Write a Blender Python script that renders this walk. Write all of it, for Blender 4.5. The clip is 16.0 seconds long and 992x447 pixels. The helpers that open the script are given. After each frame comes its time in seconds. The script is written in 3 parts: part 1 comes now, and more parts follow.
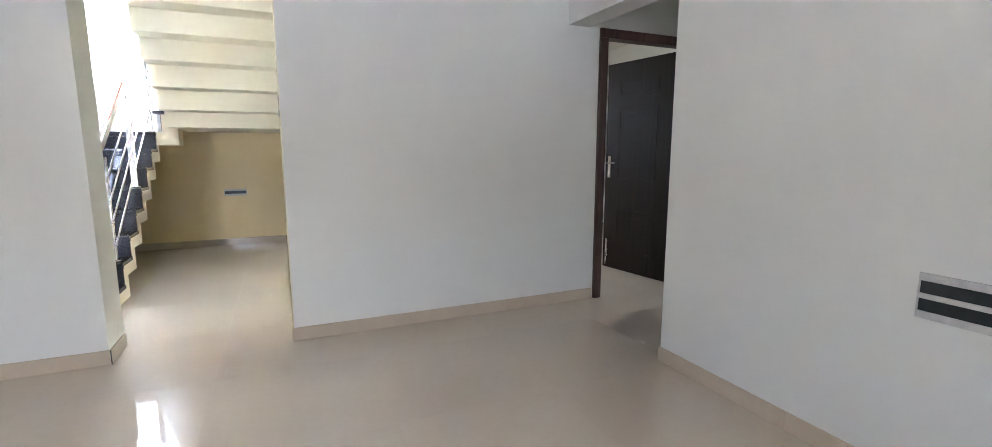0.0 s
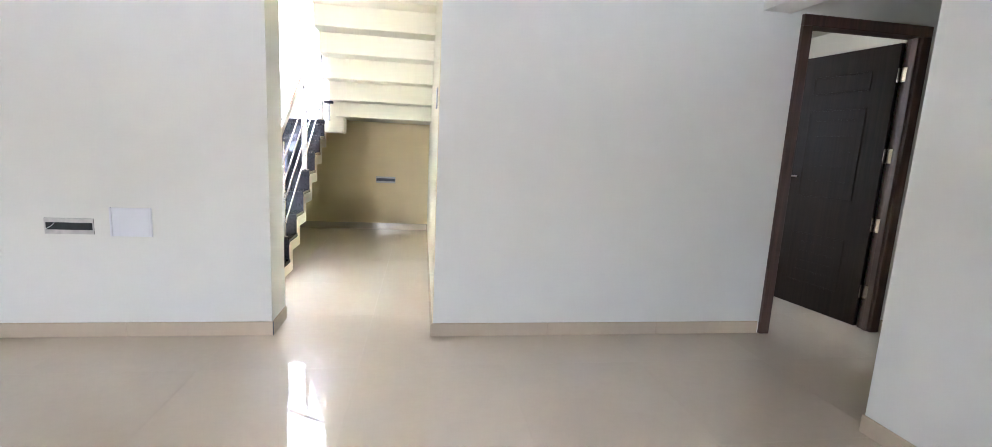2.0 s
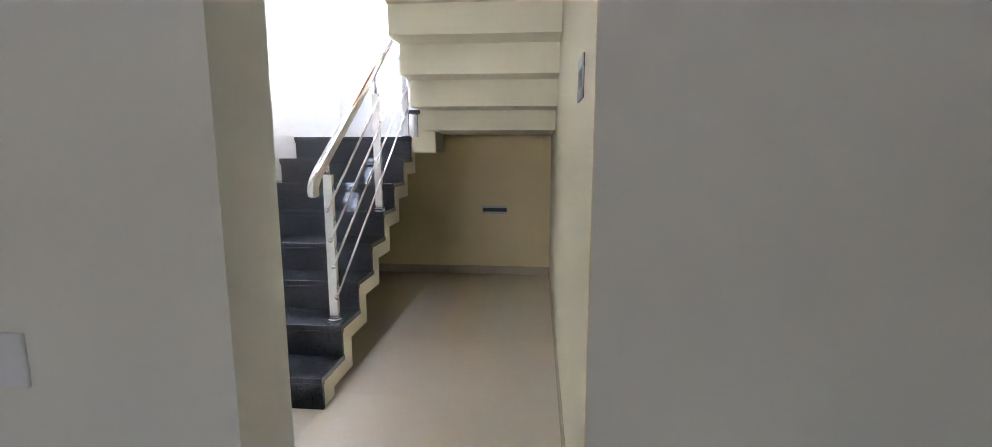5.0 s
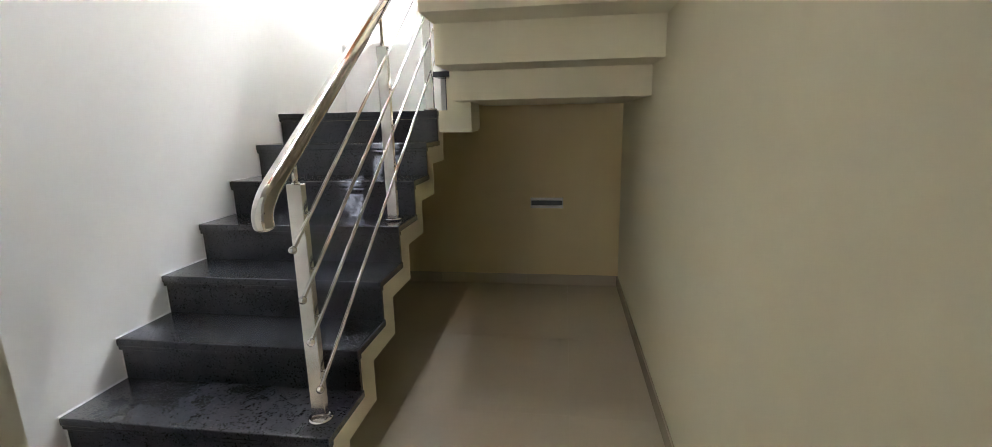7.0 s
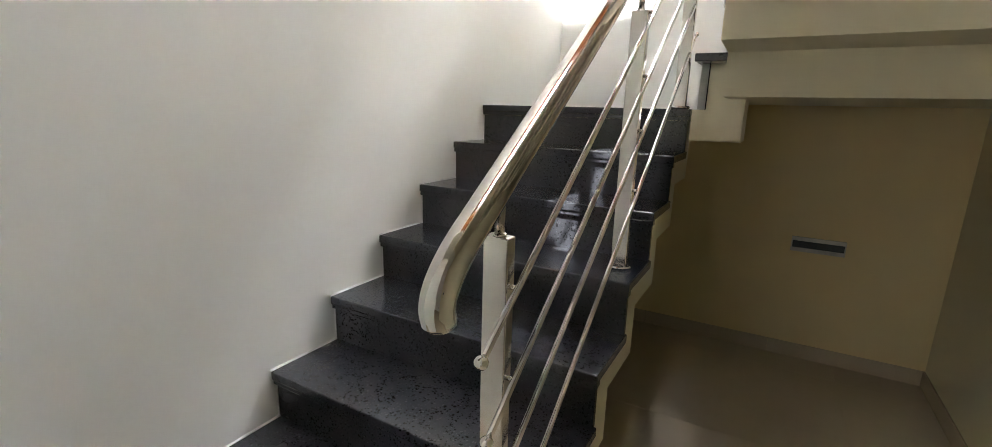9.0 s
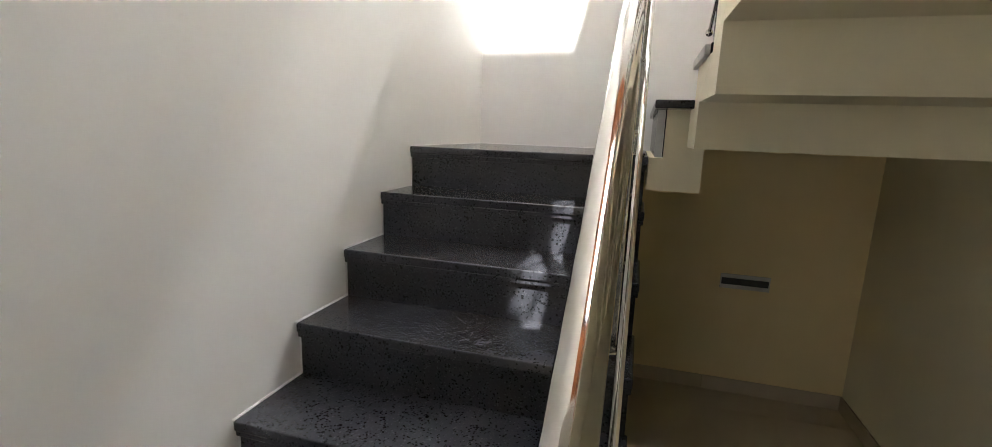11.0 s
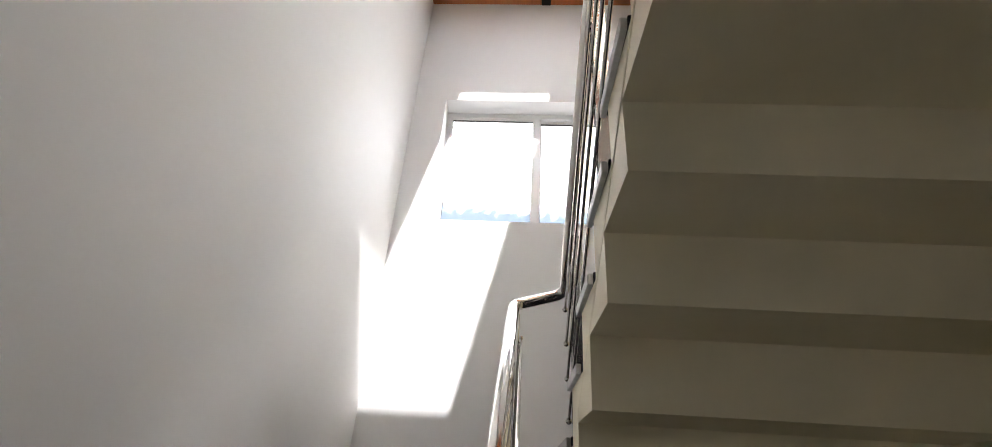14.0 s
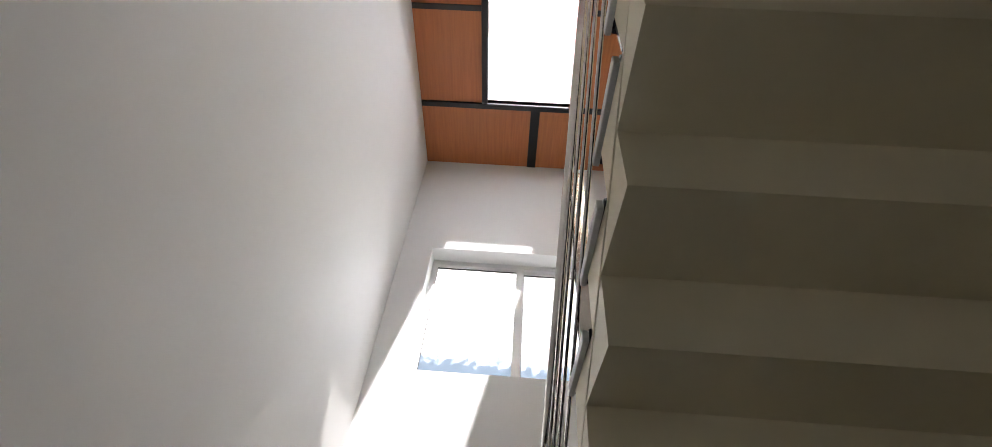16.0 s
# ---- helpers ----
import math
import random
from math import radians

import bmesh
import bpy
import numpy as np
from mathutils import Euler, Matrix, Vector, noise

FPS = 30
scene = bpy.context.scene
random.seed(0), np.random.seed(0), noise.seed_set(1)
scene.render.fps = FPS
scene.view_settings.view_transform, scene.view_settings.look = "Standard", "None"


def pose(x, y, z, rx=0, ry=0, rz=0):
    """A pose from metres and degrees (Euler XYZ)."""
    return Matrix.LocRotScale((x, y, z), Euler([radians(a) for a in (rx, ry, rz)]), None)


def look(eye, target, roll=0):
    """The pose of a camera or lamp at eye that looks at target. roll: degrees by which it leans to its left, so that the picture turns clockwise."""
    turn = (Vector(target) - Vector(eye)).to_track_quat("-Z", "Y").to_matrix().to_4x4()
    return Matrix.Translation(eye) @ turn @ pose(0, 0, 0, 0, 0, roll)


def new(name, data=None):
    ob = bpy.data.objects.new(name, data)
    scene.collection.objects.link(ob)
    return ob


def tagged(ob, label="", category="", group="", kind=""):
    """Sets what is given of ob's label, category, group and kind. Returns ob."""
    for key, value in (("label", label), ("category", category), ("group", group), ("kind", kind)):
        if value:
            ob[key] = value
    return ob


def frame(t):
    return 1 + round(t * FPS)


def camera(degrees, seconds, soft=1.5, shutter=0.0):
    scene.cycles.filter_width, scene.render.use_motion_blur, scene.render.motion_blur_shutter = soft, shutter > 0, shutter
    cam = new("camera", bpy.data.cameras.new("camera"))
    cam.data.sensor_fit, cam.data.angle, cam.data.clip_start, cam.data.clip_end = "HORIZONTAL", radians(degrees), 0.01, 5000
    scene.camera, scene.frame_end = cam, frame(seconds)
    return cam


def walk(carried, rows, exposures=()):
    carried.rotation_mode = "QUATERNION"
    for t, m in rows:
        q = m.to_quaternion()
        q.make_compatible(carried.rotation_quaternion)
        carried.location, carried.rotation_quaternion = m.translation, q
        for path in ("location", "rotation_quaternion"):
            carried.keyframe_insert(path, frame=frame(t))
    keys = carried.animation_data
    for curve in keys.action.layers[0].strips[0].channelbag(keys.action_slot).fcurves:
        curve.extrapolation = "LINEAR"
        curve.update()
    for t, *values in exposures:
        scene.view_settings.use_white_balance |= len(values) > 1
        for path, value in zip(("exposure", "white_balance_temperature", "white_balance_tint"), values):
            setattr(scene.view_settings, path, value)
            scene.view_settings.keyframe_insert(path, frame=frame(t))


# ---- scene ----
cam = camera(91.6, 16.0, soft=0.65)
PATH = [
    (0, (0.636, -0.21, 1.209), (1.435, 1.599, 0.911), -0.0),
    (0.5, (0.637, -0.194, 1.211), (1.324, 1.663, 0.933), 0.0),
    (1, (0.63, -0.168, 1.202), (1.19, 1.732, 0.925), 0.5),
    (1.5, (0.633, -0.115, 1.202), (0.946, 1.84, 0.918), 1.8),
    (2, (0.555, 0.086, 1.214), (0.865, 2.036, 0.896), 2.9),
    (2.5, (0.505, 0.304, 1.254), (0.871, 2.245, 0.94), 1.2),
    (3, (0.55, 0.602, 1.263), (0.507, 2.587, 1.023), -0.3),
    (3.5, (0.543, 0.897, 1.28), (0.329, 2.856, 0.943), 1.2),
    (4, (0.489, 1.245, 1.283), (0.432, 3.209, 0.908), -0.5),
    (4.2, (0.528, 1.352, 1.27), (0.45, 3.329, 0.978), -0.6),
    (6.3, (0.338, 2.728, 1.341), (0.052, 4.67, 0.956), -0.0),
    (6.5, (0.27, 2.824, 1.346), (0.01, 4.764, 0.935), -1.8),
    (7, (0.212, 2.995, 1.341), (-0.067, 4.93, 0.919), -1.2),
    (7.5, (0.183, 3.242, 1.351), (-0.464, 5.087, 0.932), 1.0),
    (8, (0.063, 3.411, 1.355), (-0.752, 5.182, 0.909), 2.7),
    (8.5, (-0.095, 3.526, 1.375), (-0.942, 5.287, 0.948), 1.2),
    (8.7, (-0.142, 3.581, 1.373), (-1.11, 5.269, 0.909), 1.7),
    (10.8, (-0.537, 3.853, 1.448), (-1.147, 5.726, 1.102), 1.5),
    (11, (-0.565, 3.868, 1.476), (-1.109, 5.755, 1.102), 2.1),
    (11.5, (-0.589, 3.867, 1.483), (-1.021, 5.793, 1.164), 2.7),
    (12, (-0.583, 3.88, 1.518), (-0.785, 5.865, 1.382), 3.4),
    (12.5, (-0.551, 3.862, 1.556), (-0.74, 5.849, 1.691), 4.4),
    (13, (-0.546, 3.846, 1.573), (-0.736, 5.786, 2.02), 4.7),
    (13.5, (-0.562, 3.761, 1.583), (-0.708, 5.621, 2.303), 3.6),
    (14, (-0.562, 3.754, 1.588), (-0.686, 5.503, 2.551), 4.0),
    (14.5, (-0.562, 3.743, 1.598), (-0.668, 5.376, 2.748), 4.7),
    (15, (-0.565, 3.737, 1.603), (-0.657, 5.307, 2.838), 4.7),
    (15.5, (-0.564, 3.727, 1.616), (-0.649, 5.242, 2.919), 4.7),
    (16, (-0.563, 3.712, 1.62), (-0.645, 5.105, 3.052), 6.0),
]
EXPOSURES = [(0, 4.78, 5350, 15), (0.8, 4.9, 5350, 15), (2.0, 5.15, 5350, 15), (3.0, 4.95, 5350, 15), (3.5, 4.62, 5350, 16), (4.2, 4.2, 5400, 17),
             (6.3, 3.12, 5950, 9), (7.0, 3.03, 6200, 10), (8.0, 2.83, 6500, 9), (8.7, 2.72, 6550, 9), (10.8, 2.47, 6650, 11), (12.0, 2.12, 6650, 12), (12.5, 1.83, 6600, 13),
             (13.5, 1.65, 6500, 14), (14.0, 1.33, 6480, 14), (14.5, 0.97, 6450, 14), (16, 0.92, 6450, 14)]
walk(cam, [(t, look(eye, target, roll)) for t, eye, target, roll in PATH], EXPOSURES)

# ---- light ----
SUN_WAY = Vector((-0.228, 0.639, -1.0)).normalized()
world = bpy.data.worlds.new("daylight")
scene.world = world
world.use_nodes = True
wt = world.node_tree
sky = wt.nodes.new("ShaderNodeTexSky")
sky.sky_type = "NISHITA"
sky.sun_disc = False
sky.dust_density = 6.0
sky.sun_elevation = math.asin(-SUN_WAY.z)
sky.sun_rotation = math.atan2(-SUN_WAY.x, -SUN_WAY.y)
wt.links.new(sky.outputs["Color"], wt.nodes["Background"].inputs["Color"])
wt.nodes["Background"].inputs["Strength"].default_value = 0.15

sun = new("sun", bpy.data.lights.new("sun", "SUN"))
sun.data.energy, sun.data.angle, sun.data.color = 4.2, radians(0.6), (1.0, 0.985, 0.96)
sun.matrix_world = look(-SUN_WAY * 20, (0, 0, 0))


def area_lamp(name, eye, target, w, h, watts, color):
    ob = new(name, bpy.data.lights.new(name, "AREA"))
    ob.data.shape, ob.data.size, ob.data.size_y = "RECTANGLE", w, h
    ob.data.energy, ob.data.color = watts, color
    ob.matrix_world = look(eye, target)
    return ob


area_lamp("hall_window_light", (-0.95, -3.58, 1.55), (-0.95, 0, 1.55), 1.2, 1.05, 1.33, (1.0, 0.932, 0.865))
# added fill for both side rooms, set in made-up openings out of view
area_lamp("left_room_fill", (-7.58, 5.0, 1.75), (0, 5.0, 1.75), 0.5, 0.5, 0.17, (1.0, 0.89, 0.70))
area_lamp("bedroom_fill", (2.2, 6.78, 1.75), (2.2, 0, 1.75), 0.6, 0.5, 0.55, (1.0, 0.94, 0.85))
# added area lamp stands in for sun reflected by the stair window pane
reflected_sun = area_lamp("reflected_sun_lamp", (-0.9, 6.86, 4.08), (-0.9 - 0.228, 6.86 - 0.639, 3.08), 0.6, 0.42, 0.085, (1.0, 0.985, 0.96))
reflected_sun.data.spread = radians(1.5)


# ---- materials ----
def mat(name, color, rough=0.5, metal=0.0, vary=0.06, scale=3.0, bump=0.0, bump_scale=200.0, coat=0.0, rand=0.0):
    """A surface with slow blotches, fine grain and an optional fine relief."""
    m = bpy.data.materials.new(name)
    m.use_nodes = True
    nt = m.node_tree
    b = nt.nodes["Principled BSDF"]
    b.inputs["Metallic"].default_value = metal
    b.inputs["Coat Weight"].default_value = coat
    tc = nt.nodes.new("ShaderNodeTexCoord")
    n1 = nt.nodes.new("ShaderNodeTexNoise")
    n1.inputs["Scale"].default_value, n1.inputs["Detail"].default_value = scale, 5
    n2 = nt.nodes.new("ShaderNodeTexNoise")
    n2.inputs["Scale"].default_value, n2.inputs["Detail"].default_value = scale * 14, 3
    nt.links.new(tc.outputs["Object"], n1.inputs["Vector"])
    nt.links.new(tc.outputs["Object"], n2.inputs["Vector"])
    add = nt.nodes.new("ShaderNodeMath")
    add.operation = "MULTIPLY_ADD"
    add.inputs[1].default_value = 0.4
    nt.links.new(n2.outputs["Fac"], add.inputs[0])
    nt.links.new(n1.outputs["Fac"], add.inputs[2])
    ramp = nt.nodes.new("ShaderNodeMapRange")
    ramp.inputs["From Min"].default_value, ramp.inputs["From Max"].default_value = 0.35, 1.05
    ramp.inputs["To Min"].default_value, ramp.inputs["To Max"].default_value = 1 - vary, 1 + vary
    nt.links.new(add.outputs[0], ramp.inputs["Value"])
    hsv = nt.nodes.new("ShaderNodeHueSaturation")
    hsv.inputs["Color"].default_value = (*color, 1)
    value = ramp.outputs["Result"]
    if rand:
        info = nt.nodes.new("ShaderNodeObjectInfo")
        r2 = nt.nodes.new("ShaderNodeMapRange")
        r2.inputs["To Min"].default_value, r2.inputs["To Max"].default_value = 1 - rand, 1 + rand
        nt.links.new(info.outputs["Random"], r2.inputs["Value"])
        mu = nt.nodes.new("ShaderNodeMath")
        mu.operation = "MULTIPLY"
        nt.links.new(value, mu.inputs[0])
        nt.links.new(r2.outputs["Result"], mu.inputs[1])
        value = mu.outputs[0]
    nt.links.new(value, hsv.inputs["Value"])
    nt.links.new(hsv.outputs["Color"], b.inputs["Base Color"])
    rr = nt.nodes.new("ShaderNodeMapRange")
    rr.inputs["From Min"].default_value, rr.inputs["From Max"].default_value = 0.3, 0.7
    rr.inputs["To Min"].default_value, rr.inputs["To Max"].default_value = rough * 0.85, min(1, rough * 1.15)
    nt.links.new(n1.outputs["Fac"], rr.inputs["Value"])
    nt.links.new(rr.outputs["Result"], b.inputs["Roughness"])
    if bump:
        n3 = nt.nodes.new("ShaderNodeTexNoise")
        n3.inputs["Scale"].default_value, n3.inputs["Detail"].default_value = bump_scale, 4
        nt.links.new(tc.outputs["Object"], n3.inputs["Vector"])
        bp = nt.nodes.new("ShaderNodeBump")
        bp.inputs["Strength"].default_value, bp.inputs["Distance"].default_value = bump, 0.002
        nt.links.new(n3.outputs["Fac"], bp.inputs["Height"])
        nt.links.new(bp.outputs["Normal"], b.inputs["Normal"])
    return m


def granite():
    """Polished blue-black granite: ragged black flecks of two sizes, which are matt pits in the polish, and pale grains."""
    m = mat("black_granite", (0.040, 0.042, 0.050), 0.15, vary=0.3, scale=9)
    nt = m.node_tree
    b = nt.nodes["Principled BSDF"]
    base = b.inputs["Base Color"].links[0].from_socket
    tc = nt.nodes.new("ShaderNodeTexCoord")
    # ragged outlines
    warp = nt.nodes.new("ShaderNodeTexNoise")
    warp.inputs["Scale"].default_value, warp.inputs["Detail"].default_value = 150, 3
    nt.links.new(tc.outputs["Object"], warp.inputs["Vector"])
    off = nt.nodes.new("ShaderNodeVectorMath")
    off.operation = "MULTIPLY_ADD"
    off.inputs[1].default_value = (0.009, 0.009, 0.009)
    nt.links.new(warp.outputs["Color"], off.inputs[0])
    nt.links.new(tc.outputs["Object"], off.inputs[2])
    total = None
    for scale, size, patch, low, high in ((110, 0.38, 30, 0.38, 0.52), (52, 0.30, 14, 0.46, 0.60)):
        v = nt.nodes.new("ShaderNodeTexVoronoi")
        v.inputs["Scale"].default_value = scale
        nt.links.new(off.outputs["Vector"], v.inputs["Vector"])
        n = nt.nodes.new("ShaderNodeTexNoise")
        n.inputs["Scale"].default_value, n.inputs["Detail"].default_value = patch, 3
        nt.links.new(tc.outputs["Object"], n.inputs["Vector"])
        width = nt.nodes.new("ShaderNodeMapRange")
        width.inputs["From Min"].default_value, width.inputs["From Max"].default_value = low, high
        width.inputs["To Max"].default_value = size
        nt.links.new(n.outputs["Fac"], width.inputs["Value"])
        cut = nt.nodes.new("ShaderNodeMath")
        cut.operation = "SUBTRACT"
        nt.links.new(width.outputs["Result"], cut.inputs[0])
        nt.links.new(v.outputs["Distance"], cut.inputs[1])
        edge = nt.nodes.new("ShaderNodeMapRange")
        edge.inputs["From Max"].default_value = 0.08
        nt.links.new(cut.outputs[0], edge.inputs["Value"])
        if total is None:
            total = edge.outputs["Result"]
        else:
            both = nt.nodes.new("ShaderNodeMath")
            both.operation = "MAXIMUM"
            nt.links.new(total, both.inputs[0])
            nt.links.new(edge.outputs["Result"], both.inputs[1])
            total = both.outputs[0]
    mix = nt.nodes.new("ShaderNodeMixRGB")
    mix.inputs["Color2"].default_value = (0.008, 0.008, 0.009, 1)
    nt.links.new(base, mix.inputs["Color1"])
    nt.links.new(total, mix.inputs["Fac"])
    dull = nt.nodes.new("ShaderNodeMapRange")
    dull.inputs["To Min"].default_value, dull.inputs["To Max"].default_value = 0.55, 0.16
    nt.links.new(total, dull.inputs["Value"])
    nt.links.new(dull.outputs["Result"], b.inputs["Specular IOR Level"])
    bump = nt.nodes.new("ShaderNodeBump")
    bump.invert = True
    bump.inputs["Strength"].default_value, bump.inputs["Distance"].default_value = 0.25, 0.0012
    nt.links.new(total, bump.inputs["Height"])
    nt.links.new(bump.outputs["Normal"], b.inputs["Normal"])
    # pale grains
    v2 = nt.nodes.new("ShaderNodeTexVoronoi")
    v2.inputs["Scale"].default_value = 260
    nt.links.new(tc.outputs["Object"], v2.inputs["Vector"])
    r2 = nt.nodes.new("ShaderNodeMapRange")
    r2.inputs["From Min"].default_value, r2.inputs["From Max"].default_value = 0.78, 1.0
    r2.inputs["To Max"].default_value = 0.8
    nt.links.new(v2.outputs["Color"], r2.inputs["Value"])
    mix2 = nt.nodes.new("ShaderNodeMixRGB")
    mix2.inputs["Color2"].default_value = (0.10, 0.105, 0.12, 1)
    nt.links.new(r2.outputs["Result"], mix2.inputs["Fac"])
    nt.links.new(mix.outputs["Color"], mix2.inputs["Color1"])
    nt.links.new(mix2.outputs["Color"], b.inputs["Base Color"])
    return m


def wood(name, dark, light, along, rough, scale=1.0, gloss=0.5):
    """Straight-grained veneer; along: the axis of the grain."""
    m = bpy.data.materials.new(name)
    m.use_nodes = True
    nt = m.node_tree
    b = nt.nodes["Principled BSDF"]
    tc = nt.nodes.new("ShaderNodeTexCoord")
    mp = nt.nodes.new("ShaderNodeMapping")
    s = [22.0 * scale] * 3
    s[along] = 0.9 * scale
    mp.inputs["Scale"].default_value = s
    n = nt.nodes.new("ShaderNodeTexNoise")
    n.inputs["Scale"].default_value, n.inputs["Detail"].default_value, n.inputs["Distortion"].default_value = 2.2, 8, 0.6
    nt.links.new(tc.outputs["Object"], mp.inputs["Vector"])
    nt.links.new(mp.outputs["Vector"], n.inputs["Vector"])
    r = nt.nodes.new("ShaderNodeValToRGB")
    r.color_ramp.elements[0].position, r.color_ramp.elements[0].color = 0.3, (*dark, 1)
    r.color_ramp.elements[1].position, r.color_ramp.elements[1].color = 0.7, (*light, 1)
    nt.links.new(n.outputs["Fac"], r.inputs["Fac"])
    nt.links.new(r.outputs["Color"], b.inputs["Base Color"])
    b.inputs["Roughness"].default_value = rough
    b.inputs["Specular IOR Level"].default_value = gloss
    bp = nt.nodes.new("ShaderNodeBump")
    bp.inputs["Strength"].default_value, bp.inputs["Distance"].default_value = 0.15, 0.001
    nt.links.new(n.outputs["Fac"], bp.inputs["Height"])
    nt.links.new(bp.outputs["Normal"], b.inputs["Normal"])
    return m


def coated_glass(name, low, high, axis, coating_color, near=0.55, far=-0.45, blotch=9):
    """Clear glass with a blotchy translucent coating of the given colour, thicker towards low on the given axis."""
    m = bpy.data.materials.new(name)
    m.use_nodes = True
    nt = m.node_tree
    b = nt.nodes["Principled BSDF"]
    b.inputs["Transmission Weight"].default_value = 1.0
    b.inputs["Roughness"].default_value = 0.0
    b.inputs["IOR"].default_value = 1.1
    coating = nt.nodes.new("ShaderNodeBsdfTranslucent")
    coating.inputs["Color"].default_value = (*coating_color, 1)
    tc = nt.nodes.new("ShaderNodeTexCoord")
    sep = nt.nodes.new("ShaderNodeSeparateXYZ")
    nt.links.new(tc.outputs["Object"], sep.inputs[0])
    mr = nt.nodes.new("ShaderNodeMapRange")
    mr.inputs["From Min"].default_value, mr.inputs["From Max"].default_value = low, high
    mr.inputs["To Min"].default_value, mr.inputs["To Max"].default_value = near, far
    nt.links.new(sep.outputs[axis], mr.inputs["Value"])
    n = nt.nodes.new("ShaderNodeTexNoise")
    n.inputs["Scale"].default_value, n.inputs["Detail"].default_value = blotch, 6
    nt.links.new(tc.outputs["Object"], n.inputs["Vector"])
    ad = nt.nodes.new("ShaderNodeMath")
    ad.operation = "ADD"
    nt.links.new(mr.outputs["Result"], ad.inputs[0])
    nt.links.new(n.outputs["Fac"], ad.inputs[1])
    st = nt.nodes.new("ShaderNodeMapRange")
    st.inputs["From Min"].default_value, st.inputs["From Max"].default_value = 0.5, 0.95
    st.inputs["To Max"].default_value = 0.8
    nt.links.new(ad.outputs[0], st.inputs["Value"])
    mix = nt.nodes.new("ShaderNodeMixShader")
    nt.links.new(st.outputs["Result"], mix.inputs["Fac"])
    nt.links.new(b.outputs[0], mix.inputs[1])
    nt.links.new(coating.outputs[0], mix.inputs[2])
    nt.links.new(mix.outputs[0], nt.nodes["Material Output"].inputs["Surface"])
    return m


WHITE = mat("white_stairwell_paint", (0.79, 0.792, 0.79), 0.6, vary=0.025, scale=0.7, bump=0.12, bump_scale=140)
PAINT = mat("cream_wall_paint", (0.80, 0.785, 0.725), 0.6, vary=0.025, scale=0.7, bump=0.12, bump_scale=140)
# warm bounced light under the stairs is put into these two wall colours
CREAM_BOUNCE = mat("cream_paint_bounce_tint", (0.86, 0.775, 0.55), 0.6, vary=0.03, scale=0.8, bump=0.12, bump_scale=140)
UNDER_BOUNCE = mat("cream_paint_deep_bounce", (0.88, 0.715, 0.40), 0.6, vary=0.03, scale=0.8, bump=0.12, bump_scale=140)
PLASTER = mat("cream_stair_paint", (0.87, 0.79, 0.59), 0.65, vary=0.03, scale=1.5, bump=0.2, bump_scale=90)
TILE = mat("glossy_beige_floor_tile", (0.64, 0.547, 0.425), 0.02, coat=0.5, vary=0.05, scale=1.6, bump=0.035, bump_scale=7, rand=0.012)
TILE.node_tree.nodes["Principled BSDF"].inputs["Coat Roughness"].default_value = 0.01
GROUT = mat("beige_grout", (0.60, 0.51, 0.39), 0.5)
SKIRT = mat("beige_skirting_tile", (0.58, 0.48, 0.355), 0.1, vary=0.05, scale=2.0, rand=0.02)
SKIRT.node_tree.nodes["Principled BSDF"].inputs["Specular IOR Level"].default_value = 0.3
GRANITE = granite()
STEEL = mat("polished_stainless_steel", (0.62, 0.60, 0.57), 0.07, metal=1.0, vary=0.05, scale=20)
SATIN = mat("satin_stainless_steel", (0.60, 0.585, 0.55), 0.17, metal=1.0, vary=0.08, scale=30)
UPVC = mat("white_window_profile", (0.86, 0.865, 0.87), 0.35, vary=0.02)
BLACK = mat("black_metal_frame", (0.012, 0.012, 0.014), 0.45, vary=0.15)
PANEL = wood("orange_wood_panel", (0.46, 0.15, 0.05), (0.56, 0.195, 0.066), 1, 0.4)
DOORWOOD = wood("dark_brown_door_skin", (0.010, 0.006, 0.0045), (0.019, 0.0115, 0.008), 2, 0.5, gloss=0.14)
FRAMEWOOD = wood("brown_door_frame_wood", (0.035, 0.016, 0.011), (0.075, 0.036, 0.025), 2, 0.4)
CHROME = mat("satin_chrome", (0.55, 0.53, 0.5), 0.25, metal=1.0)
GALV = mat("galvanised_steel_box", (0.62, 0.60, 0.565), 0.4, metal=0.25, vary=0.25, scale=25)
CAVITY = mat("shaded_gap", (0.022, 0.027, 0.029), 0.35, vary=0.5, scale=30)
PLASTIC = mat("white_plastic_plate", (0.8, 0.8, 0.82), 0.3, vary=0.02)
MORTAR = mat("grey_mortar_smear", (0.4, 0.39, 0.37), 0.9, vary=0.3, scale=20, bump=0.5)
SMEAR = mat("mortar_smeared_steel", (0.42, 0.41, 0.40), 0.8, vary=0.45, scale=28, bump=1.0, bump_scale=50)
EDGE = mat("grey_cut_stone_edge", (0.56, 0.56, 0.54), 0.5, vary=0.25, scale=15)
GLASS = coated_glass("blotched_window_glass", 3.40, 3.70, 2, (0.15, 0.205, 0.26), 0.62, -0.38, 20)
# bright sky is put into the skylight pane as a near-white coating
ROOFGLASS = coated_glass("whitened_skylight_glass", -0.9, -0.1, 0, (0.9, 0.93, 0.97), 0.8, 0.2, 6)


# ---- mesh helpers ----
def boxes(bm, *cells):
    """Adds axis-aligned boxes given as x0, x1, y0, y1, z0, z1."""
    for x0, x1, y0, y1, z0, z1 in cells:
        vs = [bm.verts.new((x, y, z)) for x in (x0, x1) for y in (y0, y1) for z in (z0, z1)]
        for f in ((0, 1, 3, 2), (4, 6, 7, 5), (0, 4, 5, 1), (2, 3, 7, 6), (0, 2, 6, 4), (1, 5, 7, 3)):
            bm.faces.new([vs[i] for i in f])
    return bm


